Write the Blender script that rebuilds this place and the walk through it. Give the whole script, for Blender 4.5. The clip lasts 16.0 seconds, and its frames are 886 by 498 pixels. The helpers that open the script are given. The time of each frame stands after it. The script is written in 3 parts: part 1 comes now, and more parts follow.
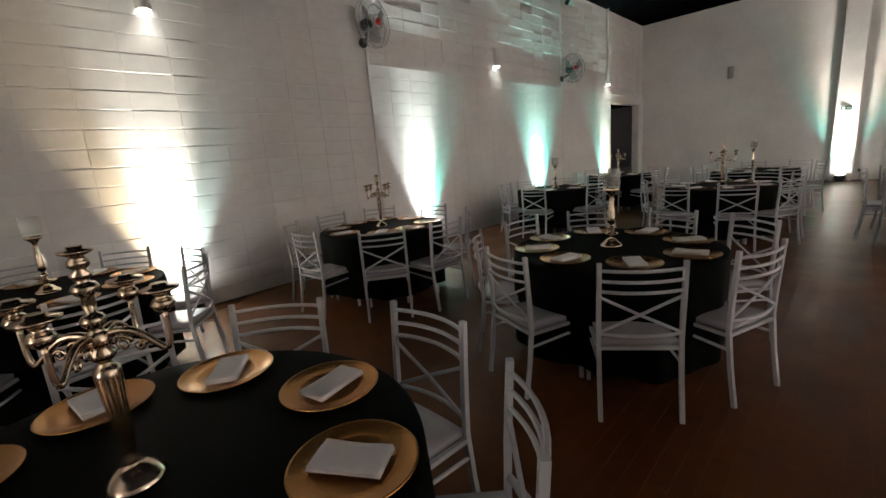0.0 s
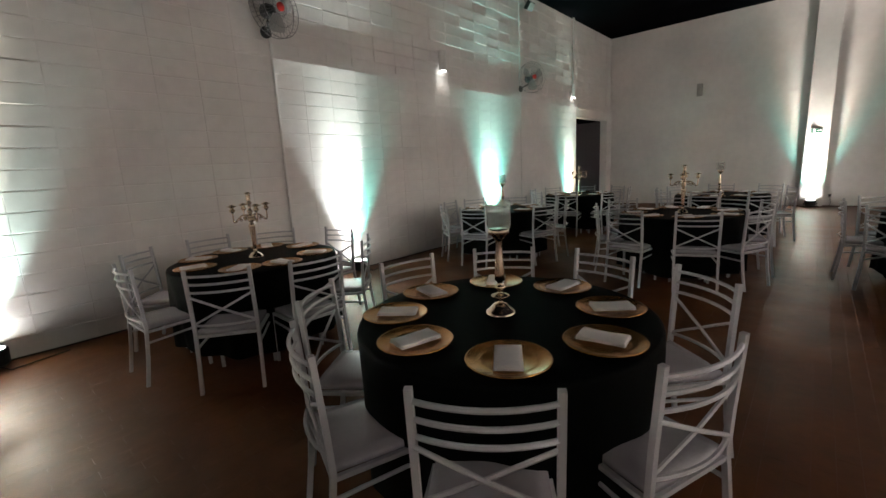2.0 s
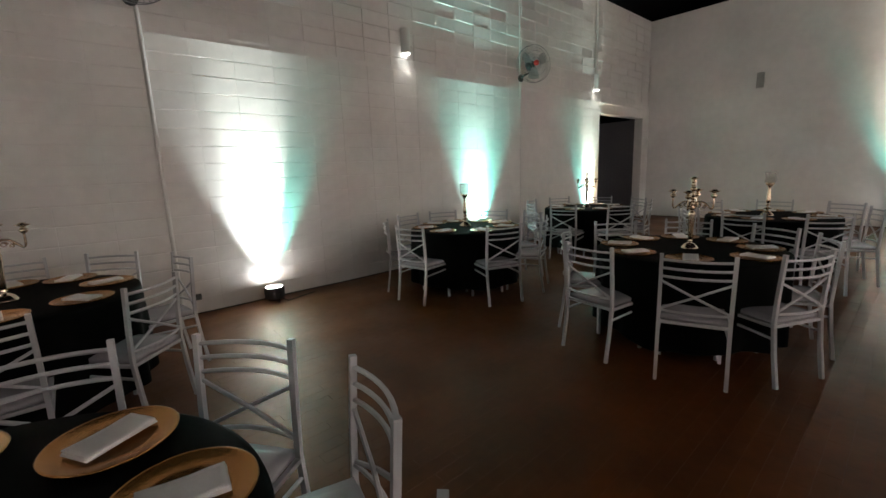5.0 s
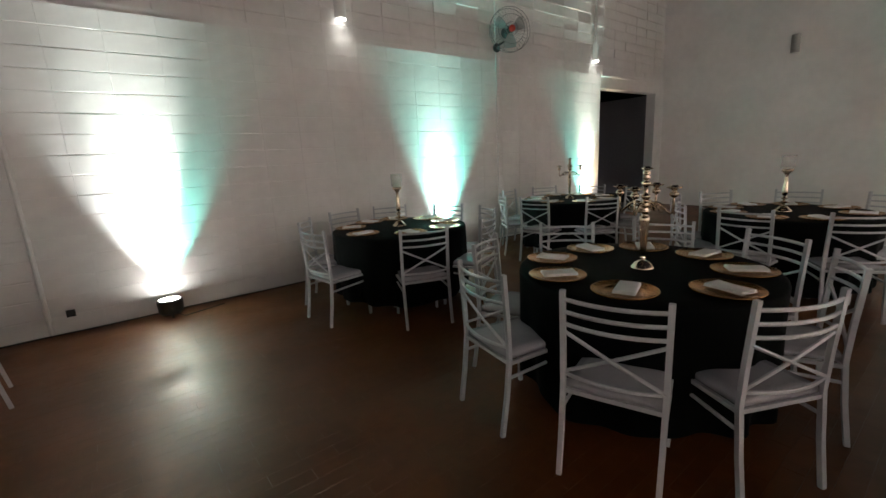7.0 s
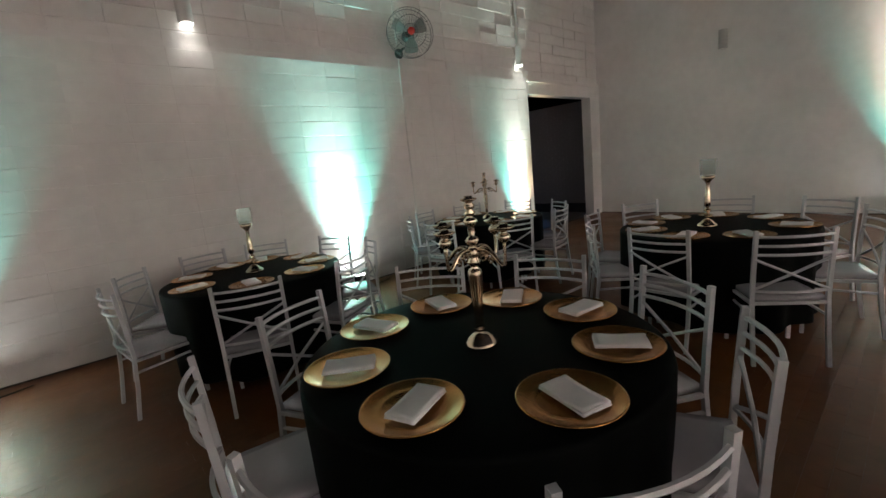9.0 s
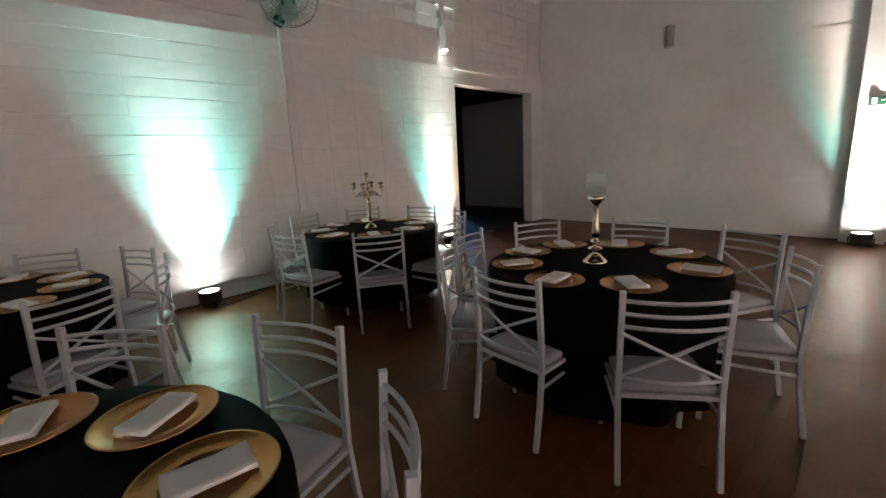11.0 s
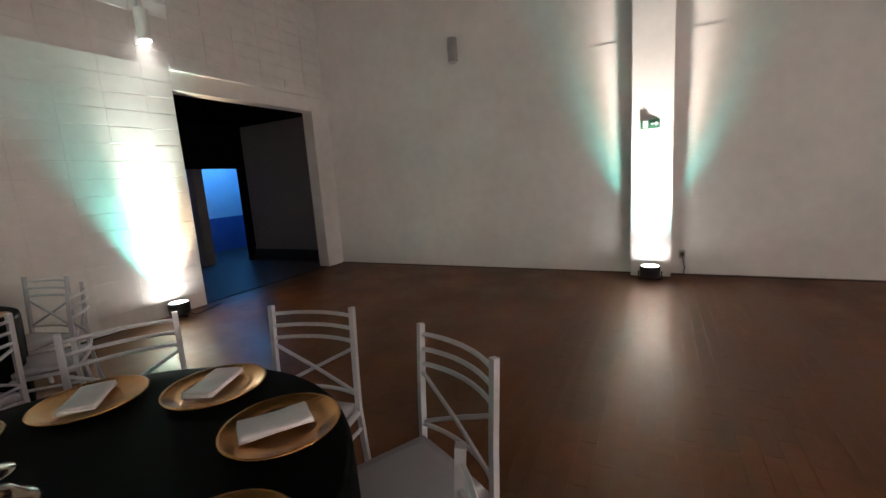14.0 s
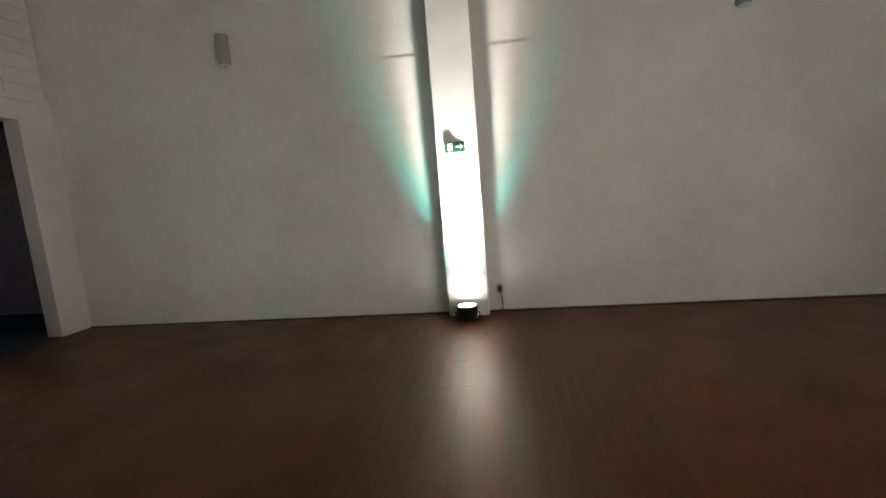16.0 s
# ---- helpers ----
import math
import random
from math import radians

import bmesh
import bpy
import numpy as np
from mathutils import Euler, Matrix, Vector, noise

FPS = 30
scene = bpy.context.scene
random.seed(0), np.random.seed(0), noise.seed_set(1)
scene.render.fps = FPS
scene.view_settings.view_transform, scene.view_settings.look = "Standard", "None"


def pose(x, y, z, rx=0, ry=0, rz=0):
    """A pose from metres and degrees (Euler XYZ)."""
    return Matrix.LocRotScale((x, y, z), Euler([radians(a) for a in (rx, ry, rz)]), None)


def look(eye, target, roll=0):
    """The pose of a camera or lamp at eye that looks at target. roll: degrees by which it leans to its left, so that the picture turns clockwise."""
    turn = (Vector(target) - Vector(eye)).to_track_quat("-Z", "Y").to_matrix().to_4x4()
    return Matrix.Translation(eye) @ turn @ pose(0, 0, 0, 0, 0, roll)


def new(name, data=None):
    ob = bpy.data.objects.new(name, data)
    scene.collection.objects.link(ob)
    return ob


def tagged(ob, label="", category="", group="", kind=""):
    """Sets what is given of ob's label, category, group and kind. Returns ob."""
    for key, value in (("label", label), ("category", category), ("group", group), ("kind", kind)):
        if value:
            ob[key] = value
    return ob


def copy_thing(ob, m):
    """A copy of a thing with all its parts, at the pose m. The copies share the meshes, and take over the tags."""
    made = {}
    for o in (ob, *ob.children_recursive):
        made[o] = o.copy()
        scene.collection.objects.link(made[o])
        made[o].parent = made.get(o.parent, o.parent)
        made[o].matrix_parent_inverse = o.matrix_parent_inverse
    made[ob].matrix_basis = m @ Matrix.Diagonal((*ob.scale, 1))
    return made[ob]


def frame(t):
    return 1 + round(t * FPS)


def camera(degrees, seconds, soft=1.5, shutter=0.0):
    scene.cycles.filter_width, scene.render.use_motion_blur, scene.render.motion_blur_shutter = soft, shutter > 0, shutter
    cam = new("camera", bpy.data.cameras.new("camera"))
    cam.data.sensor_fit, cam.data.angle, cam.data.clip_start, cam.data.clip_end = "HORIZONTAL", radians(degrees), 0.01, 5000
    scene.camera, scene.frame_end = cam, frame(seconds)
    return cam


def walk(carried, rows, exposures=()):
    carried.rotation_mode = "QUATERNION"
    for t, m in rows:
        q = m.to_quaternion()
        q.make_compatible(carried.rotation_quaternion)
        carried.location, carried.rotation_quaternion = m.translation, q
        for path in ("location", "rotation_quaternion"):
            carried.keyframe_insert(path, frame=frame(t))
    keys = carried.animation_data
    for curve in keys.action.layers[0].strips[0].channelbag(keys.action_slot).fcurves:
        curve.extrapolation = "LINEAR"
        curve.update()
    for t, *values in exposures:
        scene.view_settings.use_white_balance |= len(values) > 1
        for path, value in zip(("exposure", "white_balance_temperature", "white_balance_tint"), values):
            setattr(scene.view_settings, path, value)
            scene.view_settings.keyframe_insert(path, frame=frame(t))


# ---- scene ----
cam = camera(93.0, 16.0)
PATH = [
    (0, (1.141, 0.038, 1.499), (-0.226, 1.436, 1.079), -4.8),
    (0.5, (1.14, 0.422, 1.479), (-0.268, 1.79, 1.099), -3.0),
    (1, (1.13, 0.725, 1.482), (-0.255, 2.12, 1.115), -3.5),
    (1.5, (1.062, 1.041, 1.476), (-0.329, 2.436, 1.13), -2.1),
    (2, (1.052, 1.375, 1.497), (-0.256, 2.84, 1.119), -3.1),
    (2.5, (1.042, 1.778, 1.463), (-0.311, 3.22, 1.165), -2.2),
    (3, (1.044, 2.107, 1.485), (-0.347, 3.5, 1.132), -3.2),
    (3.5, (1.021, 2.44, 1.471), (-0.375, 3.837, 1.155), -2.2),
    (3.7, (1.024, 2.598, 1.501), (-0.367, 3.99, 1.146), -2.4),
    (5.8, (1.056, 4.074, 1.5), (-0.478, 5.304, 1.134), -3.2),
    (6, (1.049, 4.237, 1.513), (-0.481, 5.466, 1.123), -4.5),
    (6.5, (1.047, 4.601, 1.467), (-0.502, 5.824, 1.143), -3.4),
    (7, (1.014, 4.98, 1.487), (-0.541, 6.164, 1.06), -3.0),
    (7.5, (0.981, 5.297, 1.487), (-0.587, 6.488, 1.14), -2.9),
    (8, (0.948, 5.64, 1.491), (-0.582, 6.858, 1.072), -5.2),
    (8.2, (0.952, 5.777, 1.484), (-0.576, 7.005, 1.086), -5.7),
    (10.3, (0.923, 7.178, 1.504), (-0.489, 8.544, 1.128), -4.4),
    (10.5, (0.924, 7.361, 1.471), (-0.483, 8.74, 1.129), -3.5),
    (11, (0.948, 7.744, 1.474), (-0.446, 9.116, 1.056), -3.1),
    (11.5, (0.935, 8.168, 1.457), (-0.404, 9.609, 1.094), -3.7),
    (12, (0.917, 8.558, 1.454), (-0.306, 10.077, 1.012), -5.1),
    (12.5, (0.944, 8.93, 1.429), (-0.215, 10.521, 1.075), -4.9),
    (13, (0.978, 9.331, 1.454), (-0.161, 10.922, 1.038), -4.3),
    (13.5, (1.018, 9.668, 1.464), (-0.035, 11.33, 1.107), -3.5),
    (14, (1.04, 10.003, 1.431), (0.136, 11.756, 1.104), -3.9),
    (14.5, (1.082, 10.331, 1.418), (0.313, 12.157, 1.145), -4.1),
    (15, (1.171, 10.576, 1.482), (0.477, 12.427, 1.18), -3.2),
    (15.5, (1.205, 10.902, 1.474), (0.673, 12.808, 1.18), -3.2),
    (16, (1.425, 11.244, 1.43), (1.136, 13.206, 1.17), -4.7),
]
EXPOSURE = [(0, 0.88, 6450, 7), (8, 0.9, 6450, 7), (11, 0.95, 6600, 14), (12.5, 1.0, 6950, 22), (13.2, 1.0, 6950, 22), (14, 1.0, 6600, 12), (15, 1.0, 6500, 10), (16, 0.95, 6350, 4)]
walk(cam, [(t, look(eye, target, roll)) for t, eye, target, roll in PATH], EXPOSURE)

# ---- world and light ----
world = bpy.data.worlds.new("world")
scene.world = world
world.use_nodes = True
world.node_tree.nodes["Background"].inputs[0].default_value = (0.5, 0.45, 0.45, 1)
world.node_tree.nodes["Background"].inputs[1].default_value = 0.02

WALL_X, FAR_Y, RIGHT_X, BACK_Y, CEIL = -4.28, 16.15, 6.2, -4.5, 5.3
LEDGE = 3.05
COL = 0.975


def spot(name, at, aim, watts, colour, size, blend, radius=0.05):
    d = bpy.data.lights.new(name, "SPOT")
    d.energy, d.color, d.spot_size, d.spot_blend, d.shadow_soft_size = watts, colour, radians(size), blend, radius
    ob = new(name, d)
    ob.matrix_world = look(at, aim)
    return ob


def beam(x, y, dx, dy, tints, z=0.2):
    """The coloured diodes of one uplight, or a single added fill light, leaning by (dx, dy) a metre of height."""
    for (ox, oy), lean, watts, colour, size in tints:
        spot("uplight_and_fill_beam", (x + ox, y + oy, z), (x + ox + dx + lean[0], y + oy + dy + lean[1], z + 1), watts, colour, size, 1.0, 0.04)


WHITE, WARM, TEAL, PINK, MINT = (1, 0.97, 0.93), (1, 0.78, 0.5), (0.25, 1, 0.85), (1, 0.5, 0.38), (0.75, 1, 0.93)
LAMP_X = WALL_X + 0.17
LAMPS_Y = (1.3, 5.24, 9.04, 12.92)
LAMP_FAR = 15.79
CORE = 34
beam(LAMP_X, LAMPS_Y[0], -0.1, 0, [((0, 0), (-0.12, 0), 700, WHITE, CORE), ((0, -0.05), (0, -0.1), 380, WARM, 49), ((0, 0.04), (0, 0.1), 150, MINT, 52)])
beam(LAMP_X, LAMPS_Y[1], -0.1, 0, [((0, 0), (-0.12, 0), 860, WHITE, CORE), ((0, -0.04), (0, -0.07), 400, (0.95, 1, 0.97), 49), ((0, 0.05), (0, 0.12), 190, TEAL, 52)])
beam(LAMP_X, LAMPS_Y[2], -0.1, 0, [((0, 0), (-0.12, 0), 600, MINT, CORE), ((0, 0.04), (0, 0.02), 520, TEAL, 60), ((0, -0.04), (0, -0.08), 130, MINT, 49)])
beam(LAMP_X, LAMPS_Y[3], -0.1, 0, [((0, 0), (-0.12, 0), 700, WHITE, CORE), ((0, -0.05), (0, -0.1), 270, TEAL, 54), ((0, 0.04), (0, 0.1), 150, WARM, 58)])
beam(COL, LAMP_FAR, 0, 0.1, [((0, 0), (0, 0.06), 850, WHITE, 34), ((-0.05, 0), (-0.16, 0.04), 170, TEAL, 40), ((0.05, 0), (0.16, 0.04), 130, TEAL, 40), ((0, 0), (0, 0.03), 480, PINK, 46)])
# added fill light for the room, posed as uplights on two unseen walls
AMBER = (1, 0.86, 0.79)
RIGHT_FILL = ((2.5, 1950, (1, 0.9, 0.83)), (7.0, 3550, (1, 0.85, 0.78)), (11.5, 4600, (1, 0.86, 0.79)))
for y, watts, colour in RIGHT_FILL:
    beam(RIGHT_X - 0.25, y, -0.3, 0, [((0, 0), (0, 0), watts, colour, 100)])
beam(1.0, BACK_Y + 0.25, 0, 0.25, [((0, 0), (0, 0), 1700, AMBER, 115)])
# blue light in the back room
d = bpy.data.lights.new("blue_room_lamp", "POINT")
d.energy, d.color, d.shadow_soft_size = 36, (0.08, 0.4, 1), 0.1
new("blue_room_lamp", d).location = (-7.9, 16.9, 2.3)


# ---- materials ----
def material(name, base, rough=0.5, metal=0.0, vary=0.0, scale=3.0, bump=0.0, bump_scale=40.0, second=None, stretch=(1, 1, 1), rand=0.0, coat=0.0, rough_vary=0.0):
    m = bpy.data.materials.new(name)
    m.use_nodes = True
    nt = m.node_tree
    n, l = nt.nodes, nt.links
    b = n["Principled BSDF"]
    b.inputs["Base Color"].default_value = (*base, 1)
    b.inputs["Roughness"].default_value = rough
    b.inputs["Metallic"].default_value = metal
    b.inputs["Coat Weight"].default_value = coat
    if vary or bump or rough_vary or rand:
        co = n.new("ShaderNodeTexCoord")
        mp = n.new("ShaderNodeMapping")
        mp.inputs["Scale"].default_value = stretch
        l.new(co.outputs["Object"], mp.inputs["Vector"])
    if vary or rand:
        t1, t2 = n.new("ShaderNodeTexNoise"), n.new("ShaderNodeTexNoise")
        t1.inputs["Scale"].default_value, t1.inputs["Detail"].default_value = scale, 6
        t2.inputs["Scale"].default_value, t2.inputs["Detail"].default_value = scale * 9, 4
        for t in (t1, t2):
            l.new(mp.outputs[0], t.inputs["Vector"])
        add = n.new("ShaderNodeMath")
        add.operation = "MULTIPLY_ADD"
        l.new(t2.outputs["Fac"], add.inputs[0])
        add.inputs[1].default_value = 0.4
        l.new(t1.outputs["Fac"], add.inputs[2])
        last = add.outputs[0]
        if rand:
            info = n.new("ShaderNodeObjectInfo")
            r = n.new("ShaderNodeMath")
            r.operation = "MULTIPLY_ADD"
            l.new(info.outputs["Random"], r.inputs[0])
            r.inputs[1].default_value = rand
            l.new(last, r.inputs[2])
            last = r.outputs[0]
        ramp = n.new("ShaderNodeValToRGB")
        dark = second or [c * (1 - vary) for c in base]
        ramp.color_ramp.elements[0].position, ramp.color_ramp.elements[0].color = 0.45, (*dark, 1)
        ramp.color_ramp.elements[1].position, ramp.color_ramp.elements[1].color = 0.9, (*base, 1)
        l.new(last, ramp.inputs[0])
        l.new(ramp.outputs[0], b.inputs["Base Color"])
        if rough_vary:
            mr = n.new("ShaderNodeMapRange")
            mr.inputs["From Min"].default_value, mr.inputs["From Max"].default_value = 0.4, 1.0
            mr.inputs["To Min"].default_value, mr.inputs["To Max"].default_value = rough - rough_vary, rough + rough_vary
            l.new(add.outputs[0], mr.inputs[0])
            l.new(mr.outputs[0], b.inputs["Roughness"])
    if bump:
        t3 = n.new("ShaderNodeTexNoise")
        t3.inputs["Scale"].default_value, t3.inputs["Detail"].default_value = bump_scale, 5
        l.new(mp.outputs[0], t3.inputs["Vector"])
        bp = n.new("ShaderNodeBump")
        bp.inputs["Strength"].default_value, bp.inputs["Distance"].default_value = bump, 0.01
        l.new(t3.outputs["Fac"], bp.inputs["Height"])
        l.new(bp.outputs[0], b.inputs["Normal"])
    return m


def glowing(name, colour, strength):
    m = bpy.data.materials.new(name)
    m.use_nodes = True
    b = m.node_tree.nodes["Principled BSDF"]
    b.inputs["Emission Color"].default_value = (*colour, 1)
    b.inputs["Emission Strength"].default_value = strength
    return m


PLASTER = material("white_wall_paint", (0.86, 0.835, 0.815), 0.65, vary=0.15, scale=0.8, bump=0.12, bump_scale=14)
BLOCK = material("painted_block", (0.86, 0.835, 0.81), 0.6, vary=0.15, scale=0.9, bump=0.12, bump_scale=16)


def undulate(m, scale, depth, strength):
    """Slow waves of hand-laid plaster and paint under the fine grain."""
    n, l = m.node_tree.nodes, m.node_tree.links
    where, waves, bp, stretch = n.new("ShaderNodeNewGeometry"), n.new("ShaderNodeTexNoise"), n.new("ShaderNodeBump"), n.new("ShaderNodeMapping")
    stretch.inputs["Scale"].default_value = (1, 0.55, 1.2)
    l.new(where.outputs["Position"], stretch.inputs["Vector"])
    l.new(stretch.outputs[0], waves.inputs["Vector"])
    waves.inputs["Scale"].default_value, waves.inputs["Detail"].default_value = scale, 3
    bp.inputs["Distance"].default_value, bp.inputs["Strength"].default_value = depth, strength
    l.new(waves.outputs["Fac"], bp.inputs["Height"])
    b = n["Principled BSDF"]
    fine = b.inputs["Normal"].links[0].from_node
    l.new(bp.outputs[0], fine.inputs["Normal"])


undulate(BLOCK, 2.4, 0.05, 0.1)
undulate(PLASTER, 1.8, 0.05, 0.1)
FLOOR = material("brown_polished_floor", (0.12, 0.035, 0.0075), 0.45, vary=0.5, scale=1.6, second=(0.05, 0.0135, 0.0026))
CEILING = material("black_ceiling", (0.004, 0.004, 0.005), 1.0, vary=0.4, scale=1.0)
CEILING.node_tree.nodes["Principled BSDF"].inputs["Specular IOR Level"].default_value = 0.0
# wooden parquet blocks: each its own tint, scuffed varnish on top
fn, fl = FLOOR.node_tree.nodes, FLOOR.node_tree.links
fb = fn["Principled BSDF"]
was = fb.inputs["Base Color"].links[0].from_socket
geo, info, both, span, tint = fn.new("ShaderNodeNewGeometry"), fn.new("ShaderNodeObjectInfo"), fn.new("ShaderNodeMath"), fn.new("ShaderNodeMapRange"), fn.new("ShaderNodeMixRGB")
fl.new(geo.outputs["Random Per Island"], both.inputs[0])
fl.new(info.outputs["Random"], both.inputs[1])
fl.new(both.outputs[0], span.inputs[0])
span.inputs["From Max"].default_value = 1.6
span.inputs["To Min"].default_value, span.inputs["To Max"].default_value = 0.88, 1.08
tint.blend_type = "MULTIPLY"
tint.inputs[0].default_value = 1.0
fl.new(was, tint.inputs[1])
fl.new(span.outputs[0], tint.inputs[2])
fl.new(tint.outputs[0], fb.inputs["Base Color"])
tc, scuff, worn, gloss_span = fn.new("ShaderNodeTexCoord"), fn.new("ShaderNodeTexNoise"), fn.new("ShaderNodeMapRange"), fn.new("ShaderNodeMapRange")
scuff.inputs["Scale"].default_value, scuff.inputs["Detail"].default_value, scuff.inputs["Roughness"].default_value = 1.7, 8, 0.65
fl.new(tc.outputs["Object"], scuff.inputs["Vector"])
worn.inputs["From Min"].default_value, worn.inputs["From Max"].default_value = 0.35, 0.68
worn.inputs["To Min"].default_value, worn.inputs["To Max"].default_value = 0.38, 0.56
fl.new(scuff.outputs["Fac"], worn.inputs[0])
fl.new(worn.outputs[0], fb.inputs["Roughness"])
gloss_span.inputs["From Min"].default_value, gloss_span.inputs["From Max"].default_value = 0.35, 0.65
gloss_span.inputs["To Min"].default_value, gloss_span.inputs["To Max"].default_value = 0.12, 0.0
fl.new(scuff.outputs["Fac"], gloss_span.inputs[0])
fl.new(gloss_span.outputs[0], fb.inputs["Coat Weight"])
fb.inputs["Coat Roughness"].default_value = 0.22
fb.inputs["Coat Tint"].default_value = (1, 0.72, 0.45, 1)
fb.inputs["Specular IOR Level"].default_value = 0.5
fb.inputs["Specular Tint"].default_value = (1, 0.68, 0.38, 1)
GROUT = material("dark_floor_joint", (0.045, 0.018, 0.007), 0.6, vary=0.3, scale=4)
CLOTH = material("black_satin_cloth", (0.0035, 0.0042, 0.004), 0.6, vary=0.3, scale=3, bump=0.1, bump_scale=300)
CLOTH.node_tree.nodes["Principled BSDF"].inputs["Specular IOR Level"].default_value = 0.025
METAL_WHITE = material("white_enamel_tube", (0.52, 0.52, 0.545), 0.3, vary=0.06, scale=6, rand=0.1)
VINYL = material("white_vinyl", (0.43, 0.41, 0.445), 0.2, vary=0.08, scale=4, bump=0.35, bump_scale=11, rand=0.1)
GOLD = material("gold_charger", (0.62, 0.31, 0.1), 0.24, metal=0.82, vary=0.25, scale=8, bump=0.08, bump_scale=60)
SILVER = material("silver_plate", (0.74, 0.6, 0.45), 0.2, metal=1.0, vary=0.15, scale=12)
LINEN = material("white_linen", (0.88, 0.87, 0.88), 0.85, vary=0.06, scale=10, bump=0.25, bump_scale=260)
BLACK = material("black_plastic", (0.02, 0.02, 0.02), 0.45, vary=0.3, scale=9)
GREY = material("grey_paint", (0.42, 0.41, 0.4), 0.5, vary=0.15, scale=7)
CHROME = material("fan_wire", (0.25, 0.25, 0.25), 0.35, metal=0.9)
RED = material("red_cap", (0.6, 0.03, 0.02), 0.4)
CONDUIT = material("white_conduit", (0.74, 0.73, 0.71), 0.45, vary=0.1, scale=6)
# darker grey base than the hall walls, for corridor walls, bricks and post
DARKWALL = material("dark_corridor_grey", (0.24, 0.225, 0.235), 0.7, vary=0.2, scale=2, bump=0.2, bump_scale=20)
BLUEWALL = material("pale_blue_wall", (0.5, 0.62, 0.75), 0.6, vary=0.1, scale=2)
BLUEPANEL = material("blue_dado", (0.05, 0.12, 0.35), 0.55, vary=0.2, scale=3)
SIGN = material("green_sign", (0.02, 0.12, 0.07), 0.5)
SIGNWHITE = material("white_sign_print", (0.8, 0.8, 0.8), 0.6)
LENS = glowing("uplight_lens", (1, 0.98, 0.95), 25)
SCONCE_GLOW = glowing("sconce_diffuser", (1, 0.98, 0.94), 4)
GLASS = bpy.data.materials.new("clear_glass")
GLASS.use_nodes = True
gn, gl = GLASS.node_tree.nodes, GLASS.node_tree.links
gn.remove(gn["Principled BSDF"])
clear, gloss, mix = gn.new("ShaderNodeBsdfTransparent"), gn.new("ShaderNodeBsdfGlossy"), gn.new("ShaderNodeMixShader")
clear.inputs[0].default_value = (0.985, 0.99, 0.985, 1)
gloss.inputs["Roughness"].default_value = 0.04
frost, mix2 = gn.new("ShaderNodeBsdfTranslucent"), gn.new("ShaderNodeMixShader")
frost.inputs[0].default_value = (0.85, 0.88, 0.86, 1)
mix2.inputs[0].default_value = 0.2
gl.new(clear.outputs[0], mix2.inputs[1])
gl.new(frost.outputs[0], mix2.inputs[2])
mix.inputs[0].default_value = 0.07
gl.new(mix2.outputs[0], mix.inputs[1])
gl.new(gloss.outputs[0], mix.inputs[2])
gl.new(mix.outputs[0], gn["Material Output"].inputs[0])


# ---- mesh tools ----
def mesh(bm, name, mat, smooth=False):
    me = bpy.data.meshes.new(name)
    bmesh.ops.recalc_face_normals(bm, faces=bm.faces)
    bm.to_mesh(me)
    bm.free()
    if smooth:
        for p in me.polygons:
            p.use_smooth = True
    me.materials.append(mat)
    return me


def part(name, bm, mat, parent=None, label="", smooth=False):
    ob = new(name, bm if isinstance(bm, bpy.types.Mesh) else mesh(bm, name, mat, smooth))
    ob.parent = parent
    return tagged(ob, label)


def empty(name, label, category, group="", at=None):
    ob = new(name)
    if at is not None:
        ob.matrix_world = at
    return tagged(ob, label, category, group)


def box(x0, x1, y0, y1, z0, z1, bevel=0.0, bm=None):
    out = bm or bmesh.new()
    vs = bmesh.ops.create_cube(out, size=1, matrix=Matrix.LocRotScale(((x0 + x1) / 2, (y0 + y1) / 2, (z0 + z1) / 2), None, (x1 - x0, y1 - y0, z1 - z0)))["verts"]
    if bevel:
        es = list({e for v in vs for e in v.link_edges})
        bmesh.ops.bevel(out, geom=es, offset=bevel, segments=2, affect="EDGES", profile=0.5)
    return out


def tube(points, r, sides=8, bm=None, closed=False, square=False):
    """A bar swept along points."""
    out = bm or bmesh.new()
    pts = [Vector(p) for p in points]
    rings = []
    n = len(pts)
    for i, p in enumerate(pts):
        a = pts[(i - 1) % n] if (closed or i) else p
        b = pts[(i + 1) % n] if (closed or i < n - 1) else p
        t = (b - a).normalized()
        up = Vector((0, 0, 1)) if abs(t.z) < 0.95 else Vector((1, 0, 0))
        u = t.cross(up).normalized()
        v = t.cross(u)
        rad = r[i] if isinstance(r, (list, tuple)) else r
        off = math.pi / 4 if square else 0
        rings.append([out.verts.new(p + rad * (math.cos(2 * math.pi * k / sides + off) * u + math.sin(2 * math.pi * k / sides + off) * v)) for k in range(sides)])
    for i in range(n if closed else n - 1):
        a, b = rings[i], rings[(i + 1) % n]
        for k in range(sides):
            out.faces.new((a[k], a[(k + 1) % sides], b[(k + 1) % sides], b[k]))
    if not closed:
        out.faces.new(rings[0][::-1])
        out.faces.new(rings[-1])
    return out


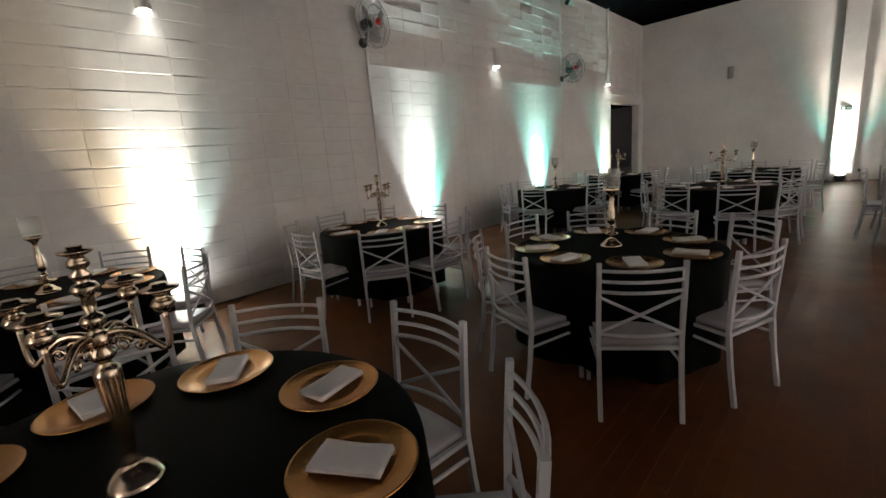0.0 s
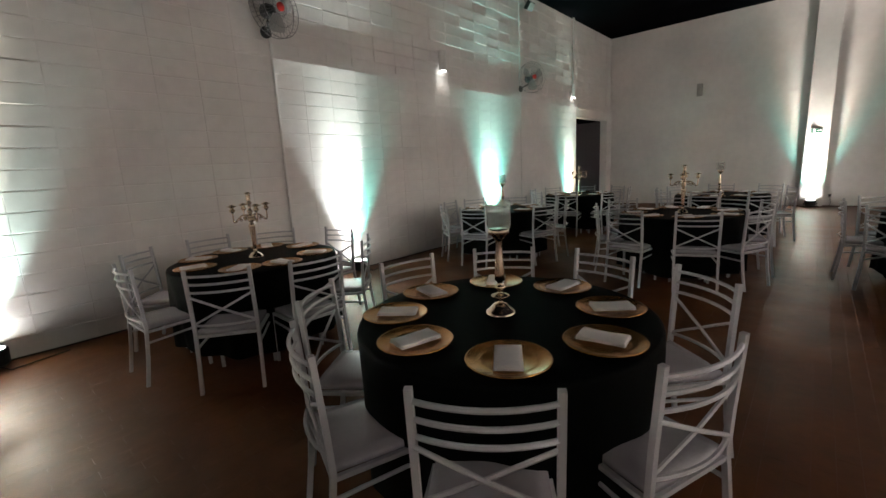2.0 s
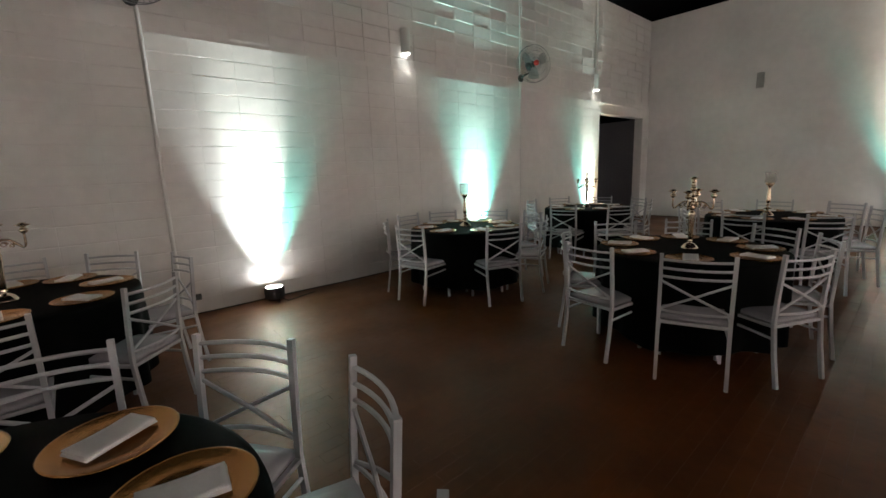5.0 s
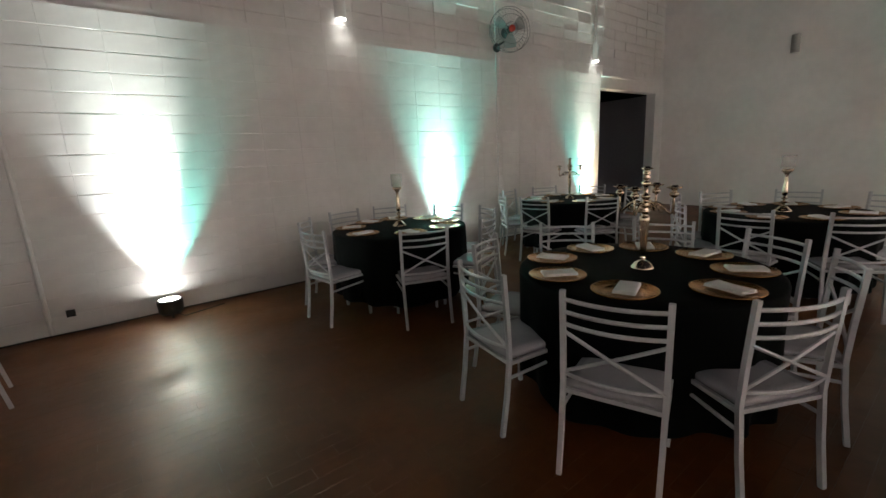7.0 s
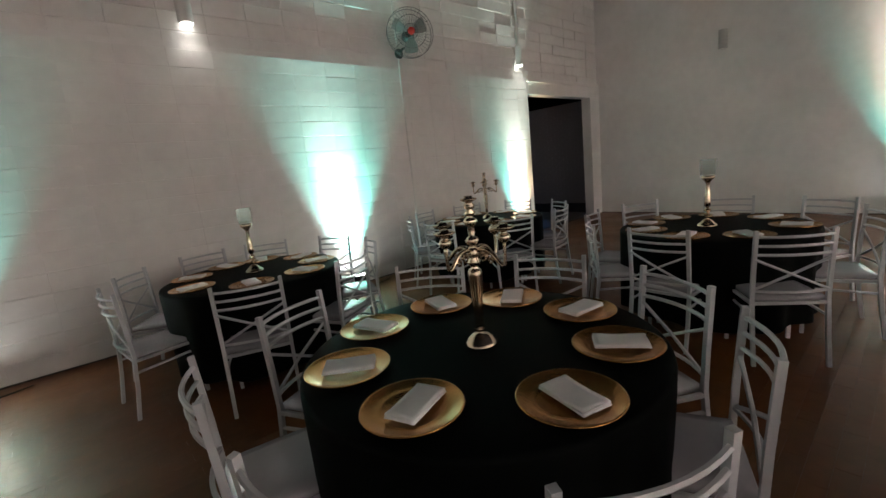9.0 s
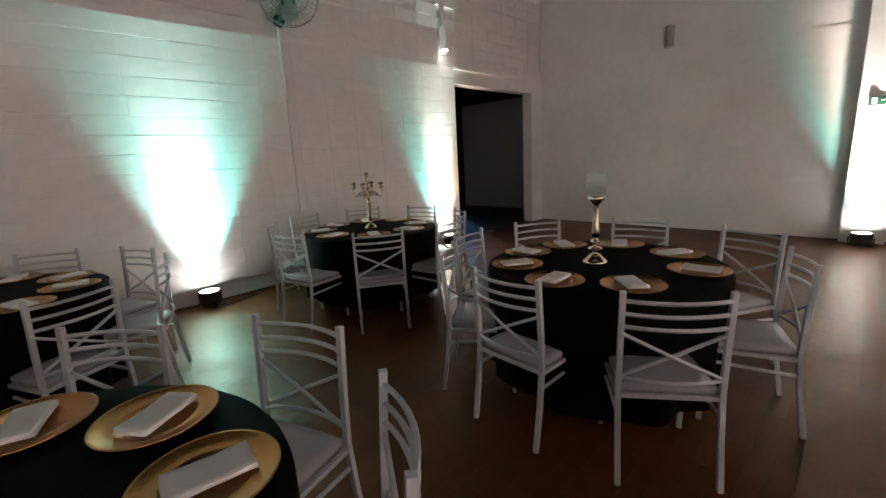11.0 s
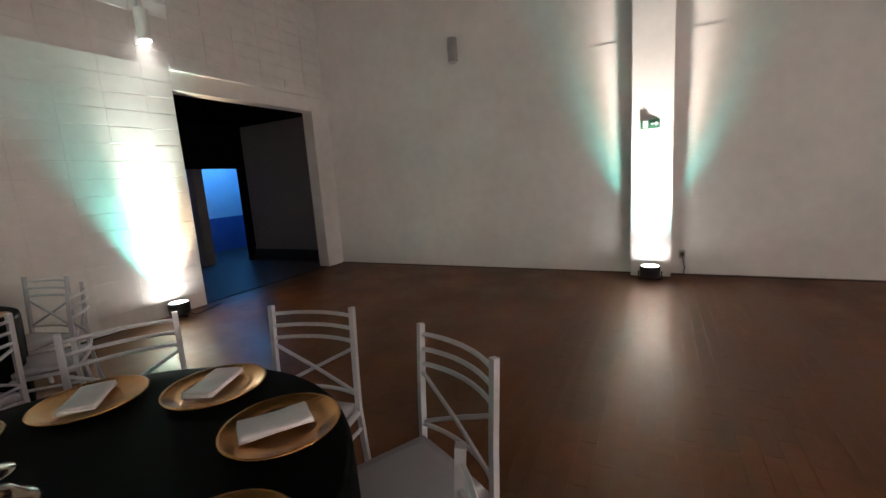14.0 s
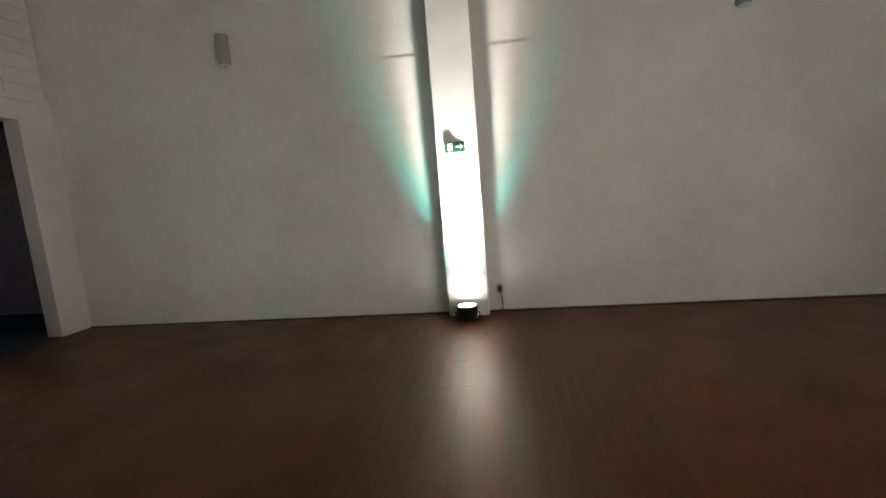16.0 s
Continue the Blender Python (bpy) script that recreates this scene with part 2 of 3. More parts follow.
def lathe(profile, sides=32, bm=None, at=(0, 0, 0)):
    out = bm or bmesh.new()
    rings = []
    for r, z in profile:
        if r < 1e-5:
            rings.append([out.verts.new((at[0], at[1], at[2] + z))])
        else:
            rings.append([out.verts.new((at[0] + r * math.cos(2 * math.pi * k / sides), at[1] + r * math.sin(2 * math.pi * k / sides), at[2] + z)) for k in range(sides)])
    for a, b in zip(rings, rings[1:]):
        for k in range(sides):
            j = (k + 1) % sides
            if len(a) == 1 and len(b) == 1:
                continue
            if len(a) == 1:
                out.faces.new((a[0], b[k], b[j]))
            elif len(b) == 1:
                out.faces.new((a[k], a[j], b[0]))
            else:
                out.faces.new((a[k], a[j], b[j], b[k]))
    return out


def structure(name, bm, mat, label, parent=None):
    ob = part(name, bm, mat, parent, label)
    return tagged(ob, kind="structure")


# ---- the hall ----
DOOR_Y0, DOOR_Y1, DOOR_H = 13.38, 15.75, 2.73
T = 0.22
floor = structure("floor", box(-9.2, RIGHT_X + 0.3, BACK_Y - 0.3, 18.6, -0.2, -0.003), GROUT, "polished reddish brown hall floor with worn sheen")
structure("ceiling", box(WALL_X - T, RIGHT_X + 0.3, BACK_Y - 0.3, FAR_Y + 0.3, CEIL, CEIL + 0.2), CEILING, "matt black hall ceiling")
B = 0.007
ROUGH_EDGE = 4.24
wall = box(WALL_X - T, WALL_X - 0.0034, ROUGH_EDGE, DOOR_Y0 - 0.004, 0, LEDGE - 0.004)
box(WALL_X - T, WALL_X - 0.0045, BACK_Y, ROUGH_EDGE, 0, CEIL, bm=wall)
box(WALL_X - T, WALL_X, DOOR_Y1, FAR_Y, 0, LEDGE, bm=wall)
box(WALL_X - T, WALL_X, DOOR_Y0, DOOR_Y1, DOOR_H, LEDGE, bm=wall)
box(WALL_X - T, WALL_X - 0.045 - B, DOOR_Y0, FAR_Y, LEDGE, CEIL, bm=wall)
box(WALL_X - T, WALL_X - 0.049, ROUGH_EDGE, DOOR_Y0, LEDGE - 0.004, CEIL, bm=wall)
box(WALL_X - 0.01, WALL_X + 0.03, DOOR_Y0 + 0.002, FAR_Y - 0.2, LEDGE - 0.085, LEDGE - 0.05, bm=wall)
wall_left = structure("wall_west", wall, PLASTER, "white painted block wall with a shallow ledge above head height")
far = box(WALL_X - T, RIGHT_X + 0.3, FAR_Y, FAR_Y + 0.3, 0, 3.0)
box(WALL_X - T, RIGHT_X + 0.3, FAR_Y + 0.003, FAR_Y + 0.3, 3.0, CEIL, bm=far)
structure("wall_north", far, PLASTER, "plain white plastered end wall")
structure("wall_east", box(RIGHT_X, RIGHT_X + 0.3, BACK_Y, FAR_Y, 0, CEIL), PLASTER, "white plastered side wall")
structure("wall_south", box(WALL_X - T, RIGHT_X + 0.3, BACK_Y - 0.3, BACK_Y, 0, CEIL), PLASTER, "white plastered rear wall")
structure("wall_pilaster", box(COL - 0.235, COL + 0.235, FAR_Y - 0.17, FAR_Y, 0, CEIL, 0.008), PLASTER, "white square pilaster on the end wall")

# corridor behind the opening and the blue room at its end
HALL_X, CX, CY = -6.6, -8.8, 11.0
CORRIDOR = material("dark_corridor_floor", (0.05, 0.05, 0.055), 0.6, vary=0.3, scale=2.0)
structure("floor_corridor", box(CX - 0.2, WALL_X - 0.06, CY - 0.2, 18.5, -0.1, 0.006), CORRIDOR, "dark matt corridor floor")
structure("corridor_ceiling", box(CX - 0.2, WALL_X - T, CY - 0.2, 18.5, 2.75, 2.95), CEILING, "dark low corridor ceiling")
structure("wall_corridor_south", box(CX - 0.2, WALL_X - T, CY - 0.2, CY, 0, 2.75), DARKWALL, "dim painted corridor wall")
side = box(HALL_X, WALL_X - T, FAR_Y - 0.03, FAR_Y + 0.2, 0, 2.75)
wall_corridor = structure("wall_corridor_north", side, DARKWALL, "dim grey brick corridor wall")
structure("baseboard", box(HALL_X, WALL_X - T, FAR_Y - 0.06, FAR_Y - 0.031, 0, 0.24), BLACK, "black skirting along the corridor wall")
# corridor gloom is put into this wall's colour: it takes the near-black ceiling material
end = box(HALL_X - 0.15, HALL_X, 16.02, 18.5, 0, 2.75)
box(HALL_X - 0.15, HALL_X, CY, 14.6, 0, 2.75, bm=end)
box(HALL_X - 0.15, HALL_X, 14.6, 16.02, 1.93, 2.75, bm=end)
structure("wall_corridor_end", end, CEILING, "end wall coloured near-black for the corridor gloom, doorway into a blue lit room")
structure("wall_blue_room", box(CX - 0.2, CX, CY, 18.5, 0, 2.75), BLUEWALL, "pale wall washed in blue light")
structure("wall_blue_room_side", box(CX, HALL_X - 0.15, 18.3, 18.5, 0, 2.75), BLUEWALL, "pale side wall washed in blue light")
structure("trim", box(CX, CX + 0.02, CY, 18.3, 0, 0.85), BLUEPANEL, "dark blue painted dado")
cb = part("cupboard", box(CX + 0.021, CX + 0.3, 15.6, 16.3, 0, 2.0, 0.01), BLUEWALL)
tagged(cb, "tall pale cupboard standing in blue light", "cupboard")
scr = empty("wall_screen", "black flat screen on the blue lit wall", "screen", "", pose(CX, 15.35, 1.55))
part("casing", box(0.001, 0.05, -0.3, 0.3, -0.2, 0.2, 0.008), BLACK, scr)
part("panel", box(0.051, 0.055, -0.28, 0.28, -0.18, 0.18), BLACK, scr, "dark glossy screen")
po = part("post", box(HALL_X - 0.7, HALL_X - 0.5, 15.3, 15.5, 0, 2.75, 0.008), DARKWALL)
tagged(po, "dark square post in the blue room", "post")


def uplight(x, y):
    e = empty("uplight", "small round black floor uplight shining up the wall", "uplight", "floor uplights", pose(x, y, 0))
    part("housing", lathe([(0, 0.02), (0.085, 0.02), (0.115, 0.05), (0.12, 0.17), (0.105, 0.185), (0.1, 0.17), (0, 0.165)], 24), BLACK, e, smooth=False)
    part("lens", lathe([(0, 0.172), (0.096, 0.172), (0.096, 0.178), (0, 0.178)], 24), LENS, e, "glowing white lens")
    br = tube([(-0.13, 0, 0.11), (-0.13, 0, 0.012), (0.13, 0, 0.012), (0.13, 0, 0.11)], 0.012, 6)
    part("bracket", br, BLACK, e)
    part("cable", tube([(0.1, 0.02, 0.06), (0.16, 0.1, 0.012), (0.1, 0.25, 0.008), (0.02, 0.5, 0.008)], 0.006, 6), BLACK, e)
    return e


for y in LAMPS_Y:
    uplight(LAMP_X, y)
uplight(COL, LAMP_FAR)
# housings for the added fill lights, out of view
for y, watts, colour in RIGHT_FILL:
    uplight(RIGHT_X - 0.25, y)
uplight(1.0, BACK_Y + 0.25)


# ---- chairs ----
def build_chair():
    W, H, S = 0.42, 0.9, 0.44
    e = empty("dining_chair", "white tubular iron dining chair with padded vinyl seat and crossed back", "chair", "chairs round the tables")
    h = W / 2
    # the chair faces +x, its back at x = 0
    for s in (-1, 1):
        part("back_leg", tube([(-0.055, s * h, 0), (-0.022, s * h, S * 0.5), (0.0, s * h, S), (-0.008, s * h, 0.62), (-0.028, s * h, H)], 0.0162, 4, square=True), METAL_WHITE, e)
        part("front_leg", tube([(0.4, s * (h - 0.01), 0), (0.39, s * (h - 0.01), S - 0.02)], 0.0165, 4, square=True), METAL_WHITE, e)
        part("stretcher", tube([(0.0, s * h, S - 0.11), (0.39, s * (h - 0.01), S - 0.09)], 0.009, 6), METAL_WHITE, e)
    for z in (0.86, 0.802, 0.744, 0.5):
        pts = []
        for k in range(9):
            u = k / 8 * 2 - 1
            pts.append((-0.028 + (0.9 - z) * 0.07 - 0.045 * (1 - u * u), u * h, z))
        part("back_slat", tube(pts, 0.009, 6), METAL_WHITE, e)
    for s in (-1, 1):
        part("cross_bar", tube([(-0.02 + 0.004 * s, -s * h, 0.715), (-0.022 + 0.006 * s, 0, 0.61), (-0.004 + 0.004 * s, s * h, 0.505)], 0.0085, 6), METAL_WHITE, e)
    fr = bmesh.new()
    c = [(0.0, -h, S - 0.025), (0.39, -h + 0.01, S - 0.025), (0.39, h - 0.01, S - 0.025), (0.0, h, S - 0.025)]
    for a, b in zip(c, c[1:] + c[:1]):
        tube([a, b], 0.014, 4, fr, square=True)
    part("seat_frame", fr, METAL_WHITE, e)
    st = bmesh.new()
    n = 8
    grid = [[None] * (n + 1) for _ in range(n + 1)]
    for i in range(n + 1):
        for j in range(n + 1):
            u, v = i / n * 2 - 1, j / n * 2 - 1
            puff = 0.013 * (1 - u ** 4) * (1 - v ** 4)
            grid[i][j] = st.verts.new((0.2 + u * 0.2 * (1 - 0.03 * v * v), v * (h - 0.012) * (1 - 0.04 * max(u, 0)), S + 0.018 + puff))
    for i in range(n):
        for j in range(n):
            st.faces.new((grid[i][j], grid[i + 1][j], grid[i + 1][j + 1], grid[i][j + 1]))
    edge = [g[0] for g in grid] + grid[n][1:] + [grid[i][n] for i in range(n - 1, -1, -1)] + [grid[0][j] for j in range(n - 1, 0, -1)]
    low = [st.verts.new((v.co.x, v.co.y, S - 0.012)) for v in edge]
    for k in range(len(edge)):
        j = (k + 1) % len(edge)
        st.faces.new((edge[k], edge[j], low[j], low[k]))
    st.faces.new(low)
    seat = part("seat", st, VINYL, e, "white glossy vinyl seat pad", smooth=True)
    return e


CHAIR = build_chair()
used_first = [False]


def put(first, flag, m):
    """The first one itself, then copies of it."""
    if not flag[0]:
        flag[0] = True
        first.matrix_world = m
        return first
    return copy_thing(first, m)


# ---- tables ----
TOP = 0.77
R = 0.71


def build_table():
    e = empty("round_table", "round wooden folding table hidden under a black cloth", "table", "round dining tables")
    part("tabletop", lathe([(0, TOP - 0.03), (R - 0.02, TOP - 0.03), (R - 0.015, TOP - 0.008), (0, TOP - 0.006)], 48), GREY, e)
    for k in range(4):
        a = math.pi / 4 + k * math.pi / 2
        part("leg", tube([(0.45 * math.cos(a), 0.45 * math.sin(a), 0), (0.4 * math.cos(a), 0.4 * math.sin(a), TOP - 0.03)], 0.018, 8), GREY, e)
    return e


def build_cloth(seed):
    rng = random.Random(seed)
    bm = bmesh.new()
    n = 128
    ph = [rng.uniform(0, 6.28) for _ in range(4)]
    prof = [(0.0, 0), (0.35, 0), (0.6, 0), (0.705, 0), (0.718, -0.006), (0.722, -0.02), (0.723, -0.09), (0.722, -0.2), (0.72, -0.35), (0.718, -0.5), (0.716, -0.6), (0.715, -0.67)]
    rings = []
    for r, z in prof:
        if r == 0:
            rings.append([bm.verts.new((0, 0, TOP))])
            continue
        w = max(0, -z - 0.02) / 0.65
        ring = []
        for k in range(n):
            a = 2 * math.pi * k / n
            f = math.sin(11 * a + ph[0] + 0.8 * math.sin(3 * a + ph[1])) * 0.6 + math.sin(17 * a + ph[2]) * 0.3 + math.sin(5 * a + ph[3]) * 0.3
            rr = r + w * 0.04 * f
            zz = TOP + z + (0.02 * math.sin(4 * a + ph[1]) * w if w > 0.95 else 0)
            ring.append(bm.verts.new((rr * math.cos(a), rr * math.sin(a), zz)))
        rings.append(ring)
    for a, b in zip(rings, rings[1:]):
        for k in range(n):
            j = (k + 1) % n
            if len(a) == 1:
                bm.faces.new((a[0], b[k], b[j]))
            else:
                bm.faces.new((a[k], a[j], b[j], b[k]))
    return mesh(bm, "tablecloth", CLOTH, True)


def build_plate():
    prof = [(0, 0.004), (0.1, 0.004), (0.108, 0.008), (0.113, 0.0065), (0.13, 0.0135), (0.155, 0.016), (0.159, 0.0185), (0.165, 0.0165), (0.16, 0.011), (0.12, 0.006), (0.1, 0), (0, 0)]
    ob = part("charger_plate", lathe(prof, 40), GOLD, None, "", True)
    return tagged(ob, "round gold charger plate on a black tablecloth", "plate", "charger plates")


def build_napkin():
    bm = bmesh.new()
    for fold, (w, l, z) in enumerate(((0.053, 0.096, 0.002), (0.051, 0.094, 0.006), (0.052, 0.093, 0.0095))):
        nx, ny = 6, 10
        top = []
        for i in range(nx + 1):
            row = []
            for j in range(ny + 1):
                u, v = i / nx * 2 - 1, j / ny * 2 - 1
                wob = noise.noise(Vector((u * 1.5, v * 1.5, fold * 3.1)))
                x = u * w + 0.002 * noise.noise(Vector((v * 2, fold, 7)))
                y = v * l + 0.003 * noise.noise(Vector((u * 2, fold, 3)))
                row.append(bm.verts.new((x, y, z + 0.0025 * wob + (0.003 * v * v if fold == 2 else 0))))
            top.append(row)
        for i in range(nx):
            for j in range(ny):
                bm.faces.new((top[i][j], top[i + 1][j], top[i + 1][j + 1], top[i][j + 1]))
        rim = [t[0] for t in top] + top[nx][1:] + [top[i][ny] for i in range(nx - 1, -1, -1)] + [top[0][j] for j in range(ny - 1, 0, -1)]
        low = [bm.verts.new((q.co.x * 1.01, q.co.y * 1.01, q.co.z - 0.004)) for q in rim]
        for k in range(len(rim)):
            j = (k + 1) % len(rim)
            bm.faces.new((rim[k], rim[j], low[j], low[k]))
        bm.faces.new(low)
    ob = part("napkin", bm, LINEN, None, "", True)
    return tagged(ob, "folded white linen napkin lying on a gold plate", "napkin", "napkins")


def holder_profile():
    return [(0, 0), (0.075, 0), (0.076, 0.012), (0.068, 0.024), (0.062, 0.027), (0.048, 0.042), (0.044, 0.047), (0.032, 0.062), (0.013, 0.07), (0.012, 0.09), (0.034, 0.097), (0.046, 0.104), (0.045, 0.109), (0.028, 0.116), (0.012, 0.123), (0.012, 0.138), (0.025, 0.146), (0.028, 0.154), (0.024, 0.162), (0.013, 0.172), (0.014, 0.184), (0.0245, 0.194), (0.0245, 0.235), (0.0195, 0.32), (0.0145, 0.39), (0.017, 0.412), (0.034, 0.438), (0.047, 0.447), (0.05, 0.452), (0.05, 0.472), (0.046, 0.475), (0, 0.473)]


def build_holder():
    e = empty("candle_holder", "tall silver candle holder with a clear glass cylinder", "candle holder", "table candle holders")
    part("stem", lathe([(r, z * 0.9) for r, z in holder_profile()], 24), SILVER, e, smooth=True)
    g = part("glass_cylinder", lathe([(0, 0.43), (0.056, 0.43), (0.059, 0.434), (0.06, 0.558), (0.0585, 0.561), (0.0565, 0.558), (0.0555, 0.439), (0, 0.437)], 28), GLASS, e, "clear glass cylinder", smooth=True)
    g.visible_shadow = False
    return e


def build_candelabra():
    e = empty("candelabra", "ornate silver five arm candelabra without candles", "candelabra", "table candelabras")
    base = [(0, 0), (0.066, 0), (0.068, 0.008), (0.058, 0.018), (0.05, 0.034), (0.03, 0.05), (0.014, 0.058), (0.018, 0.068), (0.02, 0.074), (0.012, 0.084)]
    shaft = [(0.015, 0.09), (0.017, 0.11), (0.021, 0.2), (0.0285, 0.32), (0.029, 0.335), (0.024, 0.35), (0.012, 0.36)]
    hub = [(0.016, 0.366), (0.026, 0.376), (0.028, 0.39), (0.018, 0.402), (0.024, 0.412), (0.027, 0.43), (0.018, 0.446), (0.013, 0.455)]
    beads = [(0.022, 0.466), (0.027, 0.48), (0.02, 0.492), (0.011, 0.498), (0.014, 0.52), (0.012, 0.54), (0.022, 0.55), (0.029, 0.562), (0.022, 0.575), (0.011, 0.58), (0.019, 0.592), (0.023, 0.6), (0.012, 0.612), (0.021, 0.622), (0.021, 0.634), (0.012, 0.645), (0.032, 0.655), (0.033, 0.66), (0.016, 0.664), (0.016, 0.672), (0, 0.67)]
    part("stem", lathe([(r, z * 0.9) for r, z in base + shaft + hub + beads], 24), SILVER, e, smooth=True)
    cup = lathe([(0, 0), (0.008, 0), (0.02, 0.01), (0.026, 0.022), (0.019, 0.034), (0.012, 0.038), (0.018, 0.048), (0.04, 0.056), (0.042, 0.061), (0.02, 0.064), (0.017, 0.072), (0, 0.07)], 16)
    cup_mesh = mesh(cup, "cup", SILVER, True)
    for k in range(4):
        a = k * math.pi / 2 + 0.35
        c, s = math.cos(a), math.sin(a)
        pts = []
        for i in range(19):
            u = i / 18
            rad = 0.016 + 0.136 * math.sin(min(u * 1.18, 1) * math.pi / 2)
            z = 0.432 + 0.012 * math.sin(u * math.pi * 2.2) - 0.045 * math.sin(u * math.pi) ** 2 * u * 1.6 + 0.035 * max(0, u - 0.7) / 0.3
            pts.append((rad * c, rad * s, z - 0.042))
        arm = part("arm", tube(pts, [0.0095 - 0.003 * i / 18 for i in range(19)], 6), SILVER, e, smooth=True)
        ob = part("cup", cup_mesh, SILVER, arm)
        ob.location = (pts[-1][0], pts[-1][1], pts[-1][2] - 0.004)
        for r0, z0, q0 in ((0.05, 0.366, 0.019), (0.086, 0.356, 0.014)):
            curl = [(r0 + q0 * (1 - i / 26) * math.cos(i * 0.55)) for i in range(16)]
            part("scroll", tube([(q * c, q * s, z0 + q0 * (1 - i / 26) * math.sin(i * 0.55)) for i, q in enumerate(curl)], 0.0042, 5), SILVER, arm, smooth=True)
    return e


TABLE, PLATE, NAPKIN, HOLDER, CANDELABRA = build_table(), build_plate(), build_napkin(), build_holder(), build_candelabra()
CLOTHS = [build_cloth(k) for k in range(4)]
f_table, f_plate, f_nap, f_hold, f_cand = [False], [False], [False], [False], [False]
RING = 0.535
# table centre, centrepiece and where it stands, angles of the eight plates, and for each chair its angle, the distance of its back and the way it faces
EIGHT = [(a, 1.0, a) for a in range(8, 360, 45)]


def ring(*seats):
    return [(a, b, a) for a, b in seats]


TABLES = [
    (-3.05, 0.15, "holder", (-3.05, 0.15), [a for a, b, c in EIGHT], EIGHT),
    (-0.1, 0.15, "candelabra", (-0.09, 0.13), [139, 87, 41, 183, 225, 270, 315, 356], ring((-4, 0.97), (44, 0.95), (88, 0.96), (135, 0.95), (175, 1.0), (222, 1.0), (268, 1.0), (312, 1.0))),
    (-2.84, 3.1, "candelabra", (-2.84, 3.1), [-38, -2, 44, 98, 143, 182, 224, 272], ring((-38, 1.04), (-2, 1.07), (44, 1.0), (98, 1.02), (143, 1.0), (182, 1.0), (224, 1.05), (272, 1.0))),
    (-0.07, 3.06, "holder", (-0.07, 3.035), [175, 128, 84, 38, 351, 305, 258, 217], [(-60, 0.945, -56), (-14, 0.91, -21), (45, 1.02, 48), (84, 1.0, 75), (123, 1.0, 126), (164, 0.97, 170), (212, 0.96, 214), (-108, 0.95, -111)]),
    (-2.9, 7.38, "holder", (-2.9, 7.38), [-75, -20, 27, 70, 110, 155, 190, 234], ring((-82, 1.02), (-20, 1.0), (27, 1.0), (70, 1.02), (110, 1.0), (155, 1.0), (190, 1.0), (234, 1.0))),
    (-0.23, 7.425, "candelabra", (-0.205, 7.41), [156, 115, 72, 29, 343, 290, 244, 200], [(-68, 0.97, -71), (-26, 0.93, -26), (22, 0.92, 24), (62, 0.93, 60), (108, 1.0, 110), (152, 0.97, 132), (204, 0.98, 204), (-112, 1.01, -99)]),
    (-2.89, 10.42, "candelabra", (-2.89, 10.42), [-80, -32, 12, 58, 105, 150, 195, 236], ring((-80, 1.02), (-32, 1.05), (12, 1.0), (58, 1.0), (105, 1.02), (150, 1.0), (195, 1.0), (236, 1.0))),
    (-0.215, 10.31, "holder", (-0.235, 10.27), [184, 223, 268, 312, 8, 54, 100, 144], [(-48.5, 0.99, -55), (10.5, 0.97, 20), (54, 1.08, 61), (98, 1.04, 101), (144, 1.05, 150), (-174, 1.01, -168), (221, 0.96, 214), (265, 0.9, 266)]),
    (2.34, 8.0, "candelabra", (2.34, 8.0), [a for a, b, c in EIGHT], [(a - 8, 1.0, a - 8) for a, b, c in EIGHT]),
]
rng = random.Random(5)
for i, (x, y, piece, stand, plates, seats) in enumerate(TABLES):
    put(TABLE, f_table, pose(x, y, 0))
    cloth = part("tablecloth", CLOTHS[i % 4], CLOTH)
    tagged(cloth, "long black satin tablecloth draped over a round table", "tablecloth", "tablecloths")
    cloth.matrix_world = pose(x, y, 0, 0, 0, 40 * i)
    for a, b, facing in seats:
        put(CHAIR, used_first, pose(x + b * math.cos(radians(a)), y + b * math.sin(radians(a)), 0, 0, 0, facing + 180))
    for a in plates:
        r = RING + rng.uniform(-0.012, 0.012)
        px, py = x + r * math.cos(radians(a)), y + r * math.sin(radians(a))
        put(PLATE, f_plate, pose(px, py, TOP + 0.002, 0, 0, a))
        put(NAPKIN, f_nap, pose(px + rng.uniform(-0.012, 0.012), py + rng.uniform(-0.012, 0.012), TOP + 0.019, 0, 0, a + 90 + rng.uniform(-16, 16)))
    m = pose(*stand, TOP + 0.002, 0, 0, 33 * i)
    if piece == "holder":
        put(HOLDER, f_hold, m)
    else:
        put(CANDELABRA, f_cand, m)


